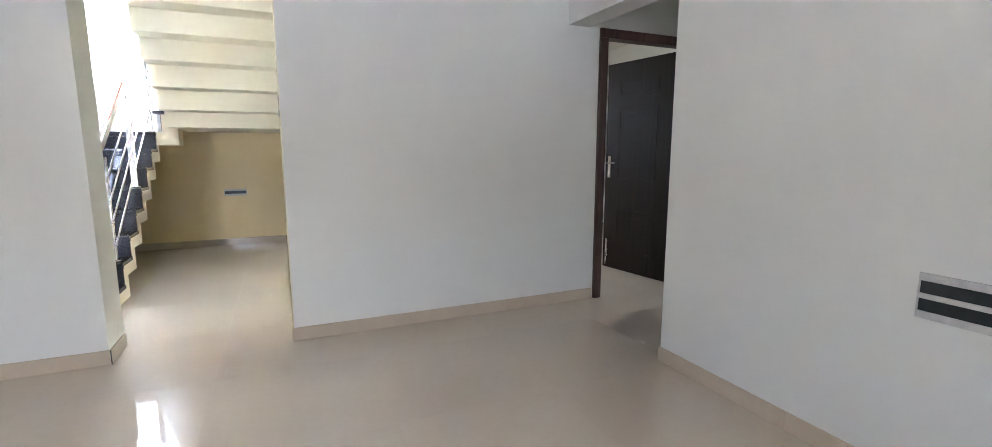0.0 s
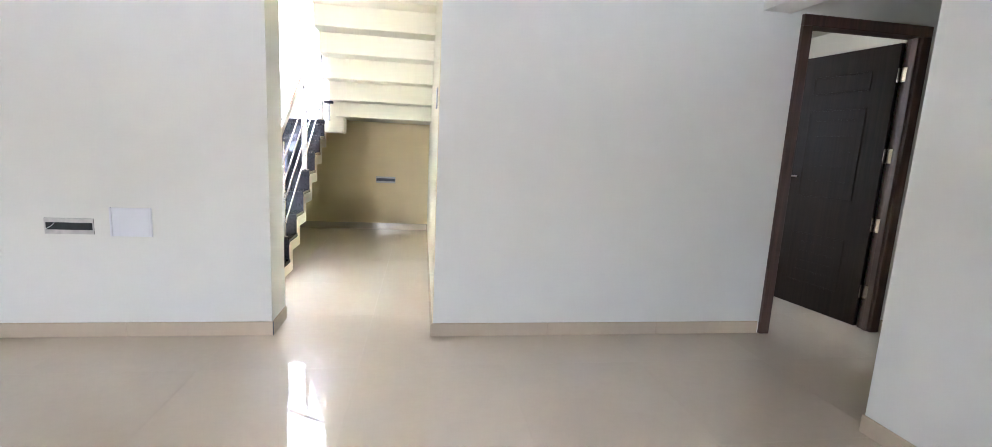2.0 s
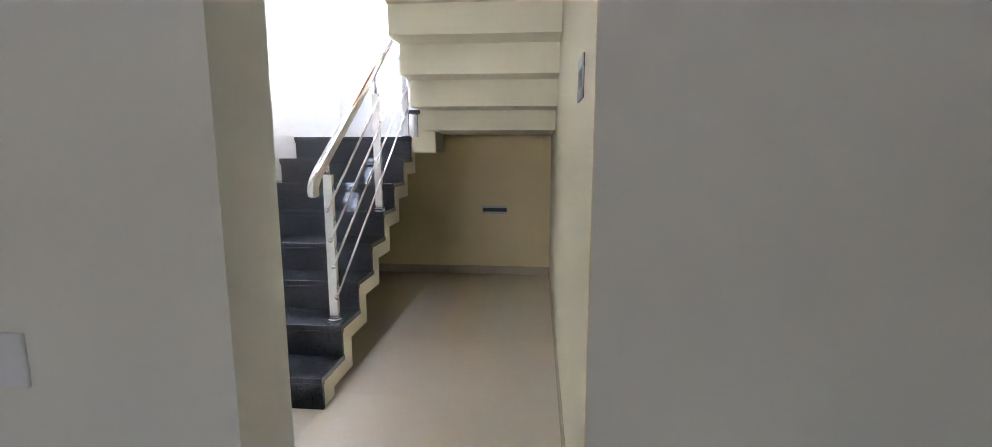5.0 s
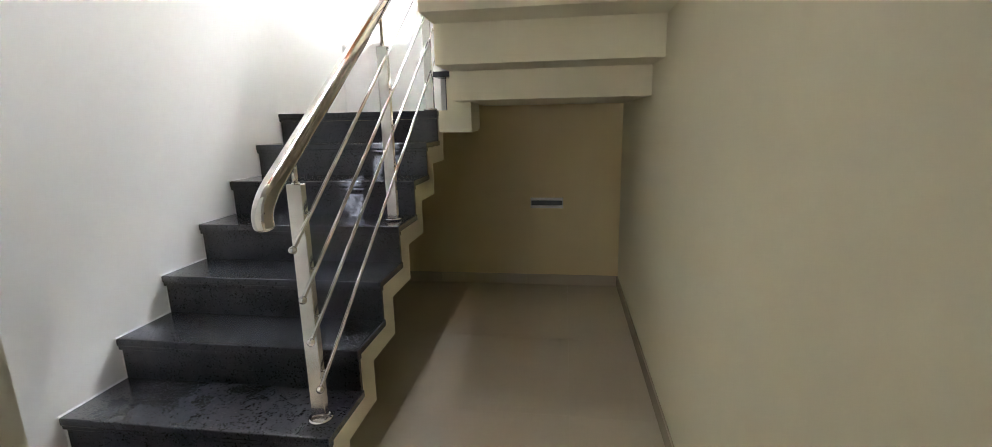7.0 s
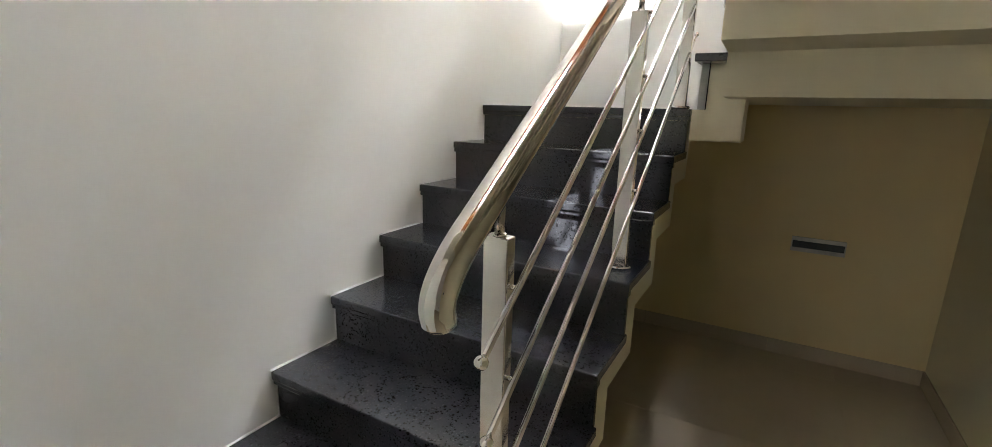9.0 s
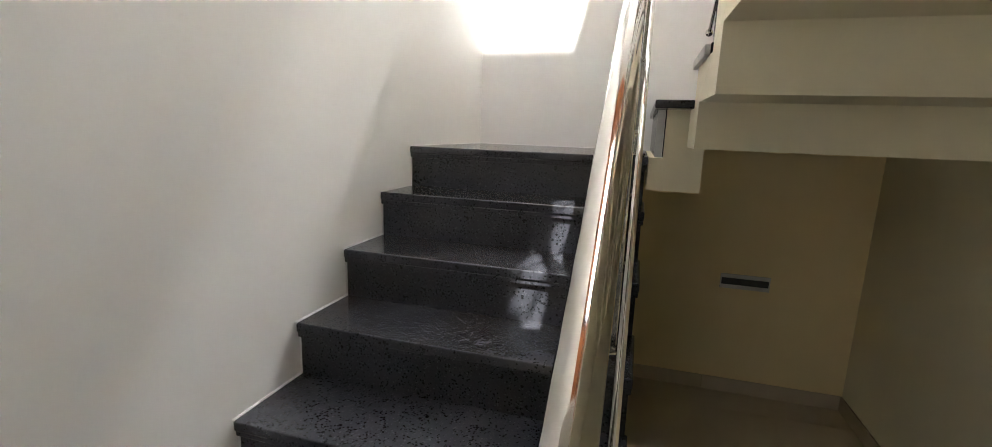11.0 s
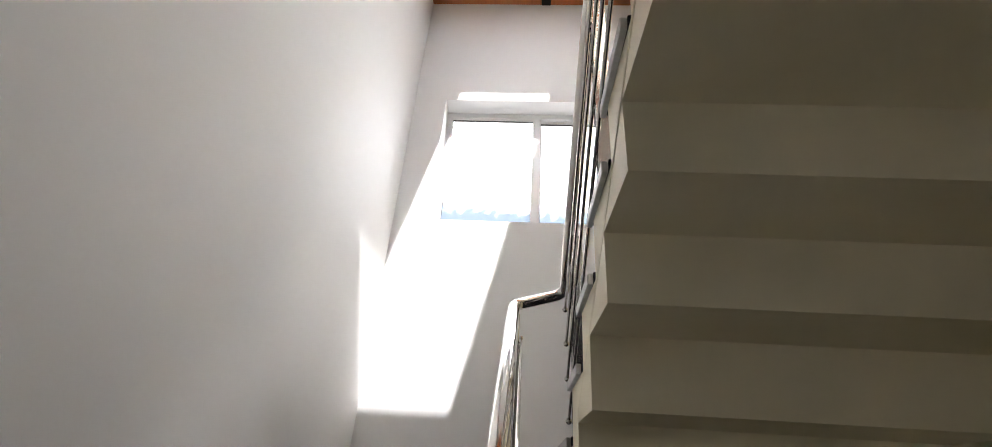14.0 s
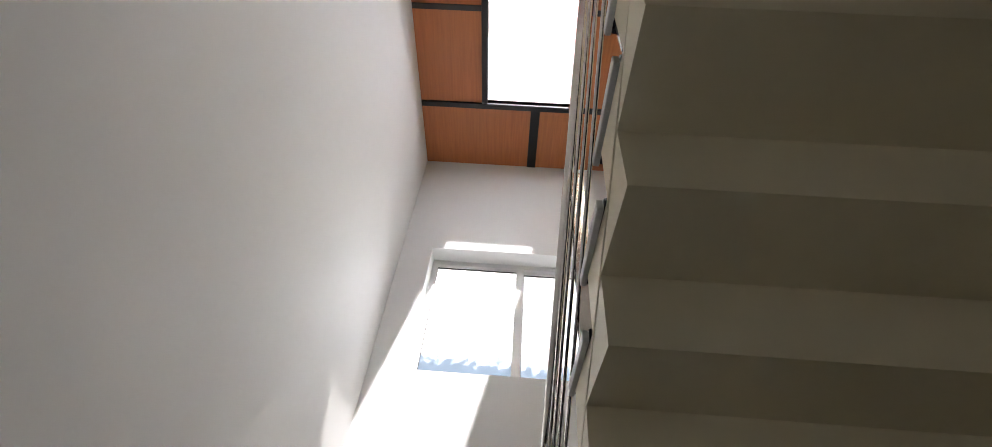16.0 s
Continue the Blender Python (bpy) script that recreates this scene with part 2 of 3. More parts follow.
def soft_box(x0, x1, y0, y1, z0, z1, r=0.003, seg=2):
    bm = boxes(bmesh.new(), (x0, x1, y0, y1, z0, z1))
    bmesh.ops.recalc_face_normals(bm, faces=bm.faces)
    bmesh.ops.bevel(bm, geom=bm.edges, offset=r, segments=seg, affect="EDGES", profile=0.5)
    return bm


def extrude_profile(points, x0, x1):
    """A prism whose section is a polygon of (y, z) points."""
    bm = bmesh.new()
    a = [bm.verts.new((x0, y, z)) for y, z in points]
    b = [bm.verts.new((x1, y, z)) for y, z in points]
    bm.faces.new(a)
    bm.faces.new(b[::-1])
    for i in range(len(points)):
        j = (i + 1) % len(points)
        bm.faces.new((a[j], a[i], b[i], b[j]))
    bmesh.ops.recalc_face_normals(bm, faces=bm.faces)
    return bm


def fillet(points, radius, n=6):
    """Rounds the corners of an open line of points."""
    pts = [Vector(p) for p in points]
    out = [pts[0]]
    for a, b, c in zip(pts, pts[1:], pts[2:]):
        u, v = (a - b), (c - b)
        d = min(radius, u.length * 0.45, v.length * 0.45)
        p, q = b + u.normalized() * d, b + v.normalized() * d
        for i in range(n + 1):
            t = i / n
            out.append(p * (1 - t) ** 2 + b * 2 * t * (1 - t) + q * t * t)
    return out + [pts[-1]]


def tube(points, radius, seg=16, cap=True):
    """A round bar along a line of points."""
    bm = bmesh.new()
    pts = [Vector(p) for p in points]
    rings, side = [], None
    for i, p in enumerate(pts):
        way = (pts[min(i + 1, len(pts) - 1)] - pts[max(i - 1, 0)]).normalized()
        if side is None:
            side = way.orthogonal().normalized()
        side = (side - way * side.dot(way)).normalized()
        up = way.cross(side)
        rings.append([bm.verts.new(p + radius * (math.cos(a) * side + math.sin(a) * up))
                      for a in (2 * math.pi * k / seg for k in range(seg))])
    for a, b in zip(rings, rings[1:]):
        for k in range(seg):
            f = bm.faces.new((a[k], a[(k + 1) % seg], b[(k + 1) % seg], b[k]))
            f.smooth = True
    if cap:
        bm.faces.new(rings[0][::-1])
        bm.faces.new(rings[-1])
    bmesh.ops.recalc_face_normals(bm, faces=bm.faces)
    return bm


def ball(center, radius):
    bm = bmesh.new()
    bmesh.ops.create_uvsphere(bm, u_segments=14, v_segments=9, radius=radius, matrix=Matrix.Translation(center))
    for f in bm.faces:
        f.smooth = True
    return bm


def part(name, bm, material, parent=None, label=""):
    me = bpy.data.meshes.new(name)
    bm.to_mesh(me)
    bm.free()
    me.materials.append(material)
    ob = new(name, me)
    ob.parent = parent
    if parent is not None:
        ob.matrix_parent_inverse = parent.matrix_world.inverted()
    return tagged(ob, label)


def thing(name, at, label, category, group="", kind=""):
    ob = new(name)
    ob.empty_display_size = 0.1
    ob.location = at
    bpy.context.view_layer.update()
    return tagged(ob, label, category, group, kind)


def shell(name, material, label, *cells, category="wall"):
    bm = boxes(bmesh.new(), *cells)
    bmesh.ops.recalc_face_normals(bm, faces=bm.faces)
    return tagged(part(name, bm, material), label, category, kind="structure")


# ---- plan ----
R = 0.175                          # riser
Z9 = 1.61                          # higher half of the landing
ST_L, ST_R = -1.537, 0.645          # stairwell, left wall and right wall
BACK = 6.81                        # stairwell back wall
LEFT_Y, LEFT_B, LEFT_X = 3.07, 3.356, -0.325   # hall wall beside the stairs
MID_Y = 3.02                       # hall wall beside the corridor
SLAB0, SLAB1 = 2.82, 2.975         # upper floor slab
ROOF = 5.69
GO1, Y1 = 0.258, 4.012             # first flight: going, first nosing
G_END = -0.53                      # end of the granite treads of the first flight
F2_L = -0.366                      # side of the second flight


def nose1(k):
    return Y1 + GO1 * (k - 1)


def soff2(k):
    return 5.59 if k == 10 else 5.28 - 0.2535 * (k - 11)


def side2(y):
    """The open side of the second flight runs slightly out of true."""
    return F2_L - 0.022 * min(1.3, max(0.0, y - 4.27))


# walls
shell("wall_hall_left", PAINT, "smooth off-white painted wall beside the stair opening",
      (-7.6, -2.99, LEFT_Y, LEFT_B, 0, SLAB0), (-2.0, LEFT_X, LEFT_Y, LEFT_B, 0, SLAB0), (-2.99, -2.0, LEFT_Y, LEFT_B, 2.12, SLAB0))
shell("wall_hall_middle", PAINT, "smooth off-white painted wall between corridor and bedroom door",
      (ST_R + 0.004, 2.96, MID_Y, 3.17, 0, SLAB0), (3.88, 5.6, MID_Y, 3.17, 0, SLAB0), (2.96, 3.88, MID_Y, 3.17, 2.12, SLAB0))
shell("wall_corridor", CREAM_BOUNCE, "cream painted corridor wall rising through the stairwell",
      (ST_R, 0.795, 3.17, 7.04, 0, ROOF), (ST_R, ST_R + 0.004, MID_Y + 0.001, 3.17, 0, SLAB0), (ST_R, 0.795, 1.5, 3.17, SLAB1, ROOF))
shell("wall_stair_left", WHITE, "tall cream painted wall along the first flight",
      (-1.68, ST_L, LEFT_B, 7.04, 0, ROOF), (-1.68, ST_L, 1.5, LEFT_B, SLAB1, ROOF))
WX0, WX1, WZ0, WZ1 = -1.275, 0.255, 3.29, 4.452
shell("wall_stair_back", WHITE, "cream painted back wall of the stairwell with a window opening",
      (ST_L, -0.46, BACK, 7.04, 1.33, WZ0), (-0.46, ST_R, BACK, 7.04, 1.5, WZ0), (ST_L, ST_R, BACK, 7.04, WZ1, ROOF),
      (ST_L, WX0, BACK, 7.04, WZ0, WZ1), (WX1, ST_R, BACK, 7.04, WZ0, WZ1))
shell("wall_under_stairs", UNDER_BOUNCE, "cream painted wall under the landing, warm bounced light in its colour", (ST_L, -0.46, BACK, 7.04, 0, 1.33), (-0.46, ST_R, BACK, 7.04, 0, 1.5))
shell("wall_upper_front", PAINT, "cream painted wall closing the upper hall", (-1.68, 0.795, 1.35, 1.5, SLAB1, ROOF))
shell("wall_hall_right", PAINT, "off-white painted wall with a free end", (2.585, 2.735, -3.75, 1.84, 0, SLAB0))
shell("ceiling_beam", PAINT, "off-white painted ceiling beam over the passage", (2.655, 2.85, 1.84, MID_Y, 2.138, SLAB0), category="beam")
shell("wall_passage_south", PAINT, "off-white painted passage wall", (2.735, 5.6, 1.69, 1.84, 0, SLAB0))
shell("wall_passage_end", PAINT, "off-white painted end wall", (5.6, 5.75, 1.69, 7.0, 0, SLAB0))
shell("wall_bedroom_back", PAINT, "cream painted bedroom wall with an added unseen opening for light",
      (0.795, 1.9, 6.81, 7.0, 0, SLAB0), (2.5, 5.6, 6.81, 7.0, 0, SLAB0), (1.9, 2.5, 6.81, 7.0, 0, 1.5), (1.9, 2.5, 6.81, 7.0, 2.0, SLAB0))
# last cell is an unseen slab added outside to block sun from the window
shell("wall_hall_rear", PAINT, "off-white painted hall wall with a wide window opening",
      (-5.15, -1.55, -3.75, -3.6, 0, SLAB0), (-0.35, 2.585, -3.75, -3.6, 0, SLAB0), (-1.55, -0.35, -3.75, -3.6, 2.1, SLAB0), (-1.55, -0.35, -3.75, -3.6, 0, 1.0), (-1.95, 0.05, -4.75, -3.75, 2.12, 2.22))
shell("wall_hall_west", PAINT, "off-white painted side wall of the hall", (-5.15, -5.0, -3.6, LEFT_Y, 0, SLAB0))
shell("wall_left_room_back", PAINT, "cream painted wall of the room behind the open doorway", (-7.6, -1.68, 6.76, 6.91, 0, SLAB0))
shell("wall_left_room_west", PAINT, "cream painted room wall with an added unseen opening for light",
      (-7.75, -7.6, LEFT_Y, 4.75, 0, SLAB0), (-7.75, -7.6, 5.25, 6.91, 0, SLAB0), (-7.75, -7.6, 4.75, 5.25, 0, 1.5), (-7.75, -7.6, 4.75, 5.25, 2.0, SLAB0))
# ceilings
# the unseen edge at y 4.0 is set to shade the lower stair wall
shell("ceiling", PAINT, "plain white plastered ceiling under the upper floor",
      (-7.75, 5.75, -3.75, LEFT_B, SLAB0, SLAB1), (-7.75, -1.68, LEFT_B, 6.91, SLAB0, SLAB1), (0.795, 5.75, LEFT_B, 7.0, SLAB0, SLAB1),
      (ST_L, F2_L - 0.05, LEFT_B, 4.0, SLAB0, SLAB1), (F2_L - 0.05, ST_R, LEFT_B, 3.64, SLAB0, SLAB1), category="ceiling")
SKY = (-0.90, -0.1, 4.33, 6.085)
shell("stair_ceiling", PANEL, "orange wood-grain panelled ceiling around a skylight",
      (-1.68, 0.795, 1.35, 2.0, ROOF, ROOF + 0.16), (-1.68, 0.16, 2.0, 2.85, ROOF, ROOF + 0.16), (0.38, 0.795, 2.0, 2.85, ROOF, ROOF + 0.16),
      (-1.68, 0.795, 2.85, SKY[2], ROOF, ROOF + 0.16), (-1.68, 0.795, SKY[3], 7.04, ROOF, ROOF + 0.16),
      (-1.68, SKY[0], SKY[2], SKY[3], ROOF, ROOF + 0.16), (SKY[1], 0.795, SKY[2], SKY[3], ROOF, ROOF + 0.16), category="ceiling")
# hazy sky beyond the window
HAZE = bpy.data.materials.new("hazy_white_sky")
HAZE.use_nodes = True
HAZE.node_tree.nodes["Principled BSDF"].inputs["Base Color"].default_value = (0, 0, 0, 1)
HAZE.node_tree.nodes["Principled BSDF"].inputs["Emission Color"].default_value = (0.96, 0.98, 1, 1)
HAZE.node_tree.nodes["Principled BSDF"].inputs["Emission Strength"].default_value = 3.6
shell("backdrop", HAZE, "hazy white sky beyond the stair window", (-90, 90, 70, 70.2, -0.3, 110), category="sky")
# ground outside
shell("ground", MORTAR, "pale bare ground outside the house", (-400, 400, -400, 400, -0.5, -0.3), category="ground")


# ---- skylight ----
def skylight():
    t = thing("skylight", (-0.49, 5.3, ROOF), "black metal framed skylight with a whitened clear pane", "skylight", kind="structure")
    z0, z1 = ROOF - 0.02, ROOF + 0.10
    bars = ((ST_L + 0.003, ST_R - 0.003, 6.085, 6.14), (ST_L + 0.003, ST_R - 0.003, 4.275, 4.33), (-0.955, -0.90, 4.33, 6.085), (-0.1, -0.045, 4.33, 6.085))
    for x0, x1, y0, y1 in bars:
        part("frame_bar", soft_box(x0, x1, y0, y1, z0, z1, 0.004), BLACK, t)
    z1 = ROOF + 0.02
    for x0, x1, y0, y1 in ((-0.487, -0.40, 6.14, BACK - 0.003), (ST_L + 0.003, -0.955, 5.187, 5.232), (-0.045, ST_R - 0.003, 5.187, 5.232), (-0.487, -0.40, 3.4, 4.275)):
        part("joint_strip", soft_box(x0, x1, y0, y1, z0 + 0.004, z1, 0.003), BLACK, t)
    pane = part("pane", boxes(bmesh.new(), (SKY[0], SKY[1], SKY[2], SKY[3], ROOF + 0.06, ROOF + 0.066)), ROOFGLASS, t, "clear glass pane with a blotchy coating")
    pane.visible_shadow = False


skylight()


# ---- window ----
def stair_window():
    t = thing("window_1", (-0.51, 6.93, WZ0), "white two-leaf sliding window with blotched glass in the stairwell", "window", kind="structure")
    y0, y1 = 6.975, 7.036
    w = 0.028
    fr = boxes(bmesh.new(), (WX0, WX0 + w, y0, y1, WZ0, WZ1), (WX1 - w, WX1, y0, y1, WZ0, WZ1),
               (WX0 + w, WX1 - w, y0, y1, WZ1 - 0.045, WZ1), (WX0 + w, WX1 - w, y0, y1, WZ0, WZ0 + 0.03))
    part("window_frame", fr, UPVC, t)
    mid = -0.497
    for n, (a, b, dy) in enumerate(((WX0 + w, mid + 0.03, 0.0), (mid - 0.03, WX1 - w, 0.03))):
        s = 0.032
        sa, sb = (0.022, 0.065) if n == 0 else (0.065, 0.022)
        ya, yb = y0 + 0.004 + dy, y0 + 0.028 + dy
        za, zb = WZ0 + 0.03, WZ1 - 0.045
        sash = part("sash", boxes(bmesh.new(), (a, a + sa, ya, yb, za, zb), (b - sb, b, ya, yb, za, zb),
                                  (a + sa, b - sb, ya, yb, zb - s, zb), (a + sa, b - sb, ya, yb, za, za + 0.02)), UPVC, t)
        pane = part("pane", boxes(bmesh.new(), (a + sa, b - sb, ya + 0.01, ya + 0.015, za + 0.02, zb - s)), GLASS, sash, "clear glass pane with a blotchy coating")
        pane.visible_shadow = False
        part("gasket", boxes(bmesh.new(), (a + sa, b - sb, ya - 0.001, ya + 0.009, zb - s - 0.006, zb - s - 0.0002),
                             (a + sa, a + sa + 0.004, ya - 0.001, ya + 0.009, za + 0.02, zb - s - 0.006)), BLACK, sash, "thin black rubber gasket")


stair_window()


# ---- staircase ----
def staircase():
    t = thing("staircase", (-1.0, 4.1, 0), "half-turn staircase of cream folded concrete with black granite steps", "staircase", kind="structure")
    fold = 0.128
    # first flight, a folded slab
    top, under = [(nose1(1) + 0.04, 0)], []
    for k in range(1, 8):
        top += [(nose1(k) + 0.04, k * R - 0.03), (nose1(k + 1) + 0.04, k * R - 0.03)]
    for k in range(1, 8):
        a = nose1(k) + 0.04 + fold
        under += [(a, max(0, (k - 1) * R - fold)), (a, k * R - fold)]
    top += [(nose1(8) + 0.04, 8 * R - 0.03), (BACK - 0.002, 8 * R - 0.03)]
    under += [(nose1(8) + 0.04, 7 * R - fold), (nose1(8) + 0.04 + 0.001, 8 * R - fold), (BACK - 0.002, 8 * R - fold)]
    under[-3] = (nose1(8) + 0.04 + fold, 7 * R - fold)
    under[-2] = (nose1(8) + 0.04 + fold, 8 * R - fold)
    part("lower_flight", extrude_profile(top + under[::-1], ST_L + 0.002, G_END - 0.015), PLASTER, t)
    # upturn between the two halves of the landing, and the higher half
    part("landing_step", boxes(bmesh.new(), (G_END + 0.002, -0.45, nose1(8) + 0.03, BACK - 0.002, 8 * R - fold, 8 * R - 0.001),
                               (-0.45, -0.333, nose1(8) + 0.03, nose1(8) + 0.26, 8 * R - fold, Z9 - 0.0305),
                               (-0.476, -0.45, nose1(8) + 0.03, BACK - 0.002, 8 * R - 0.001, Z9 - 0.0305)), PLASTER, t)
    # second flight
    top, under = [(BACK - 0.002, Z9 - 0.03)], [(BACK - 0.002, 9 * R - 0.132)]
    for k in range(10, 18):
        top += [(soff2(k) + 0.13, (Z9 if k == 10 else (k - 1) * R) - 0.03), (soff2(k) + 0.13, k * R - 0.03)]
        under += [(soff2(k), (k - 1) * R - {10: 0.132, 11: 0.157, 12: 0.152}.get(k, 0.14)), (soff2(k), k * R - {10: 0.157, 11: 0.152}.get(k, 0.14))]
    top += [(3.64, 17 * R - 0.03)]
    under += [(3.64, 17 * R - 0.14)]
    bm = extrude_profile(top + under[::-1], F2_L, ST_R - 0.002)
    for v in bm.verts:
        if v.co.x < 0:
            v.co.x = side2(v.co.y)
    part("upper_flight", bm, PLASTER, t)
    # granite of the first flight
    for k in range(1, 9):
        y = nose1(k)
        back = nose1(k + 1) + 0.034 if k < 8 else BACK - 0.003
        part("tread", soft_box(ST_L + 0.003, G_END, y, back, k * R - 0.03, k * R, 0.004), GRANITE, t, "polished black granite tread")
        part("nosing_strip", soft_box(ST_L + 0.003, G_END - 0.002, y + 0.006, y + 0.038, k * R - 0.048, k * R - 0.0302, 0.003), GRANITE, t)
        z0 = (k - 1) * R - 0.003
        part("riser", soft_box(ST_L + 0.003, G_END - 0.008, y + 0.02, y + 0.0395, z0, k * R - 0.0485, 0.002), GRANITE, t, "polished black granite riser")
    # white sealant where the granite meets the wall
    for k in range(1, 9):
        y, back = nose1(k), (nose1(k + 1) + 0.02 if k < 8 else BACK - 0.008)
        part("sealant", soft_box(ST_L + 0.0005, ST_L + 0.007, y + 0.001, back, k * R - 0.002, k * R + 0.0035, 0.001, 1), PLASTIC, t)
        part("sealant", soft_box(ST_L + 0.0005, ST_L + 0.006, y + 0.0155, y + 0.0198, (k - 1) * R + 0.004, k * R - 0.05, 0.001, 1), PLASTIC, t)
    part("sealant", soft_box(ST_L + 0.007, -0.49, BACK - 0.007, BACK - 0.0005, 8 * R - 0.002, 8 * R + 0.0035, 0.001, 1), PLASTIC, t)
    # the step across the landing
    part("riser", soft_box(-0.508, -0.4765, nose1(8) + 0.038, BACK - 0.003, 8 * R + 0.0005, Z9 - 0.0305, 0.002), GRANITE, t)
    part("tread", soft_box(-0.525, ST_R - 0.003, soff2(10) + 0.15, BACK - 0.003, Z9 - 0.03, Z9, 0.004), GRANITE, t, "polished black granite landing slab")
    part("edge_strip", soft_box(-0.510, -0.481, nose1(8) + 0.03, nose1(8) + 0.0375, 8 * R + 0.0005, Z9 - 0.031, 0.002), EDGE, t, "grey unpolished stone edge")
    # granite of the second flight
    for k in range(10, 18):
        y = soff2(k)
        end = soff2(k + 1) + 0.15 if k < 17 else 3.4
        part("tread", soft_box(side2(y), ST_R - 0.003, end, y + 0.17, k * R - 0.03, k * R, 0.004), GRANITE, t, "polished black granite tread")
        part("edge_strip", soft_box(side2(y) - 0.016, side2(y) - 0.0005, end + 0.004, y + 0.172, k * R - 0.036, k * R - 0.004, 0.003), EDGE, t, "grey unpolished stone edge")
        part("riser", soft_box(F2_L + 0.004, ST_R - 0.003, y + 0.1305, y + 0.15, (Z9 if k == 10 else (k - 1) * R) + 0.0005, k * R - 0.0305, 0.002), GRANITE, t)


staircase()


# ---- railing ----
def railing():
    t = thing("stair_railing", (-0.605, 4.4, 0.35), "polished stainless steel stair railing with four thin rods", "railing")
    s1, s2 = 0.7017, R / 0.2535
    x1, x2 = -0.605, -0.345

    def rail1(y):
        return 1.245 + s1 * (y - 4.354)

    def rail2(y):
        return 2.49 + s2 * (5.9 - y)

    line = [(x1, 5.93, rail1(5.93)), (x2 - 0.02, 5.96, rail2(5.96) - 0.02), (x2, 3.5, rail2(3.5))]
    low, bend, on = (Vector(p) for p in ((x1, 4.19, 1.068), (x1, 4.165, rail1(4.165) + 0.006), (x1, 4.29, rail1(4.29))))
    pts = [low + Vector((0, 0.001, -0.006))] + [low * (1 - i / 12) ** 2 + bend * 2 * i / 12 * (1 - i / 12) + on * (i / 12) ** 2 for i in range(13)]
    pts += fillet([on] + line, 0.05, 6)[1:]
    rail = part("handrail", tube(pts, 0.028, 24), STEEL, t, "mirror-polished round handrail")
    part("end_cap", tube([(x1, 4.191, 1.063), (x1, 4.192, 1.058)], 0.0245, 24), STEEL, rail)
    # base, top of the square part, top of the stub
    posts = [(x1, 4.368, 2 * R, rail1(4.368) - 0.095, rail1(4.368)), (x1, 5.19, 5 * R, 1.672, rail1(5.19)), (x1 + 0.022, 5.866, 8 * R, 2.12, rail1(5.866)),
             (x2, 5.62, 10 * R, rail2(5.62) - 0.12, rail2(5.62)), (x2, 4.86, 13 * R, rail2(4.86) - 0.12, rail2(4.86)), (x2, 4.10, 16 * R, rail2(4.10) - 0.12, rail2(4.10))]
    for x, y, z, cut, top in posts:
        post = part("post", soft_box(x - 0.025, x + 0.025, y - 0.0145, y + 0.0145, z, cut, 0.0025), SATIN, t)
        part("stub", tube([(x, y, cut - 0.005), (x, y, top - 0.02)], 0.0095, 16), STEEL, post)
        part("weld", tube([(x, y, cut - 0.001), (x, y, cut + 0.004)], 0.0125, 16), SATIN, post)
        part("base_ring", tube(fillet([(x + 0.036 * math.cos(0.4 * i), y + 0.036 * math.sin(0.4 * i), z + 0.006 + 0.0001 * i) for i in range(17)], 0.005, 2), 0.006, 8), STEEL, post)
        part("base_plate", tube([(x, y, z), (x, y, z + 0.006)], 0.036, 24), STEEL, post)
    xr = x1 + 0.04
    for (ya, za), (yb, zb) in (((4.248, 0.982), (5.91, 2.19)), ((4.271, 0.820), (5.926, 2.02)), ((4.290, 0.673), (5.942, 1.867)), ((4.315, 0.496), (5.978, 1.713))):
        rod = part("rod", tube([(xr, ya, za), (xr, yb, zb)], 0.0065, 12), STEEL, t)
        part("ball_end", ball((xr, ya, za), 0.0125), STEEL, rod)
        part("ball_end", ball((xr, yb, zb), 0.0105), STEEL, rod)
        for y in (4.368, 5.19, 5.866):
            z = za + (zb - za) * (y - ya) / (yb - ya)
            part("clamp", tube([(x1 + 0.02, y, z), (xr, y, z)], 0.005, 8), STEEL, rod)
    for drop in (0.244, 0.431, 0.605, 0.793):
        ya = 5.82 - 0.11 * (drop - 0.244) / 0.55
        rod = part("rod", tube([(x2 - 0.03, y, rail2(y) - drop) for y in (ya, 3.6)], 0.0065, 10), STEEL, t)
        part("ball_end", ball((x2 - 0.03, ya, rail2(ya) - drop), 0.0125), STEEL, rod)
        for y in (5.62, 4.86, 4.10):
            part("clamp", tube([(x2 - 0.03, y, rail2(y) - drop), (x2 - 0.02, y, rail2(y) - drop)], 0.006, 8), STEEL, rod)


railing()


# ---- doors ----
def door_frame(t, x0, x1, y0, y1, top, w):
    part("jamb", soft_box(x0, x0 + w, y0, y1, 0, top - w, 0.004), FRAMEWOOD, t, "dark brown wooden jamb")
    part("jamb", soft_box(x1 - w, x1, y0, y1, 0, top - w, 0.004), FRAMEWOOD, t, "dark brown wooden jamb")
    part("head", soft_box(x0, x1, y0, y1, top - w, top, 0.004), FRAMEWOOD, t, "dark brown wooden head")
    for a, b in ((x0 + w, x0 + w + 0.012), (x1 - w - 0.012, x1 - w)):
        part("door_stop", soft_box(a, b, y0 + 0.02, y1 - 0.045, 0, top - w, 0.003), FRAMEWOOD, t)


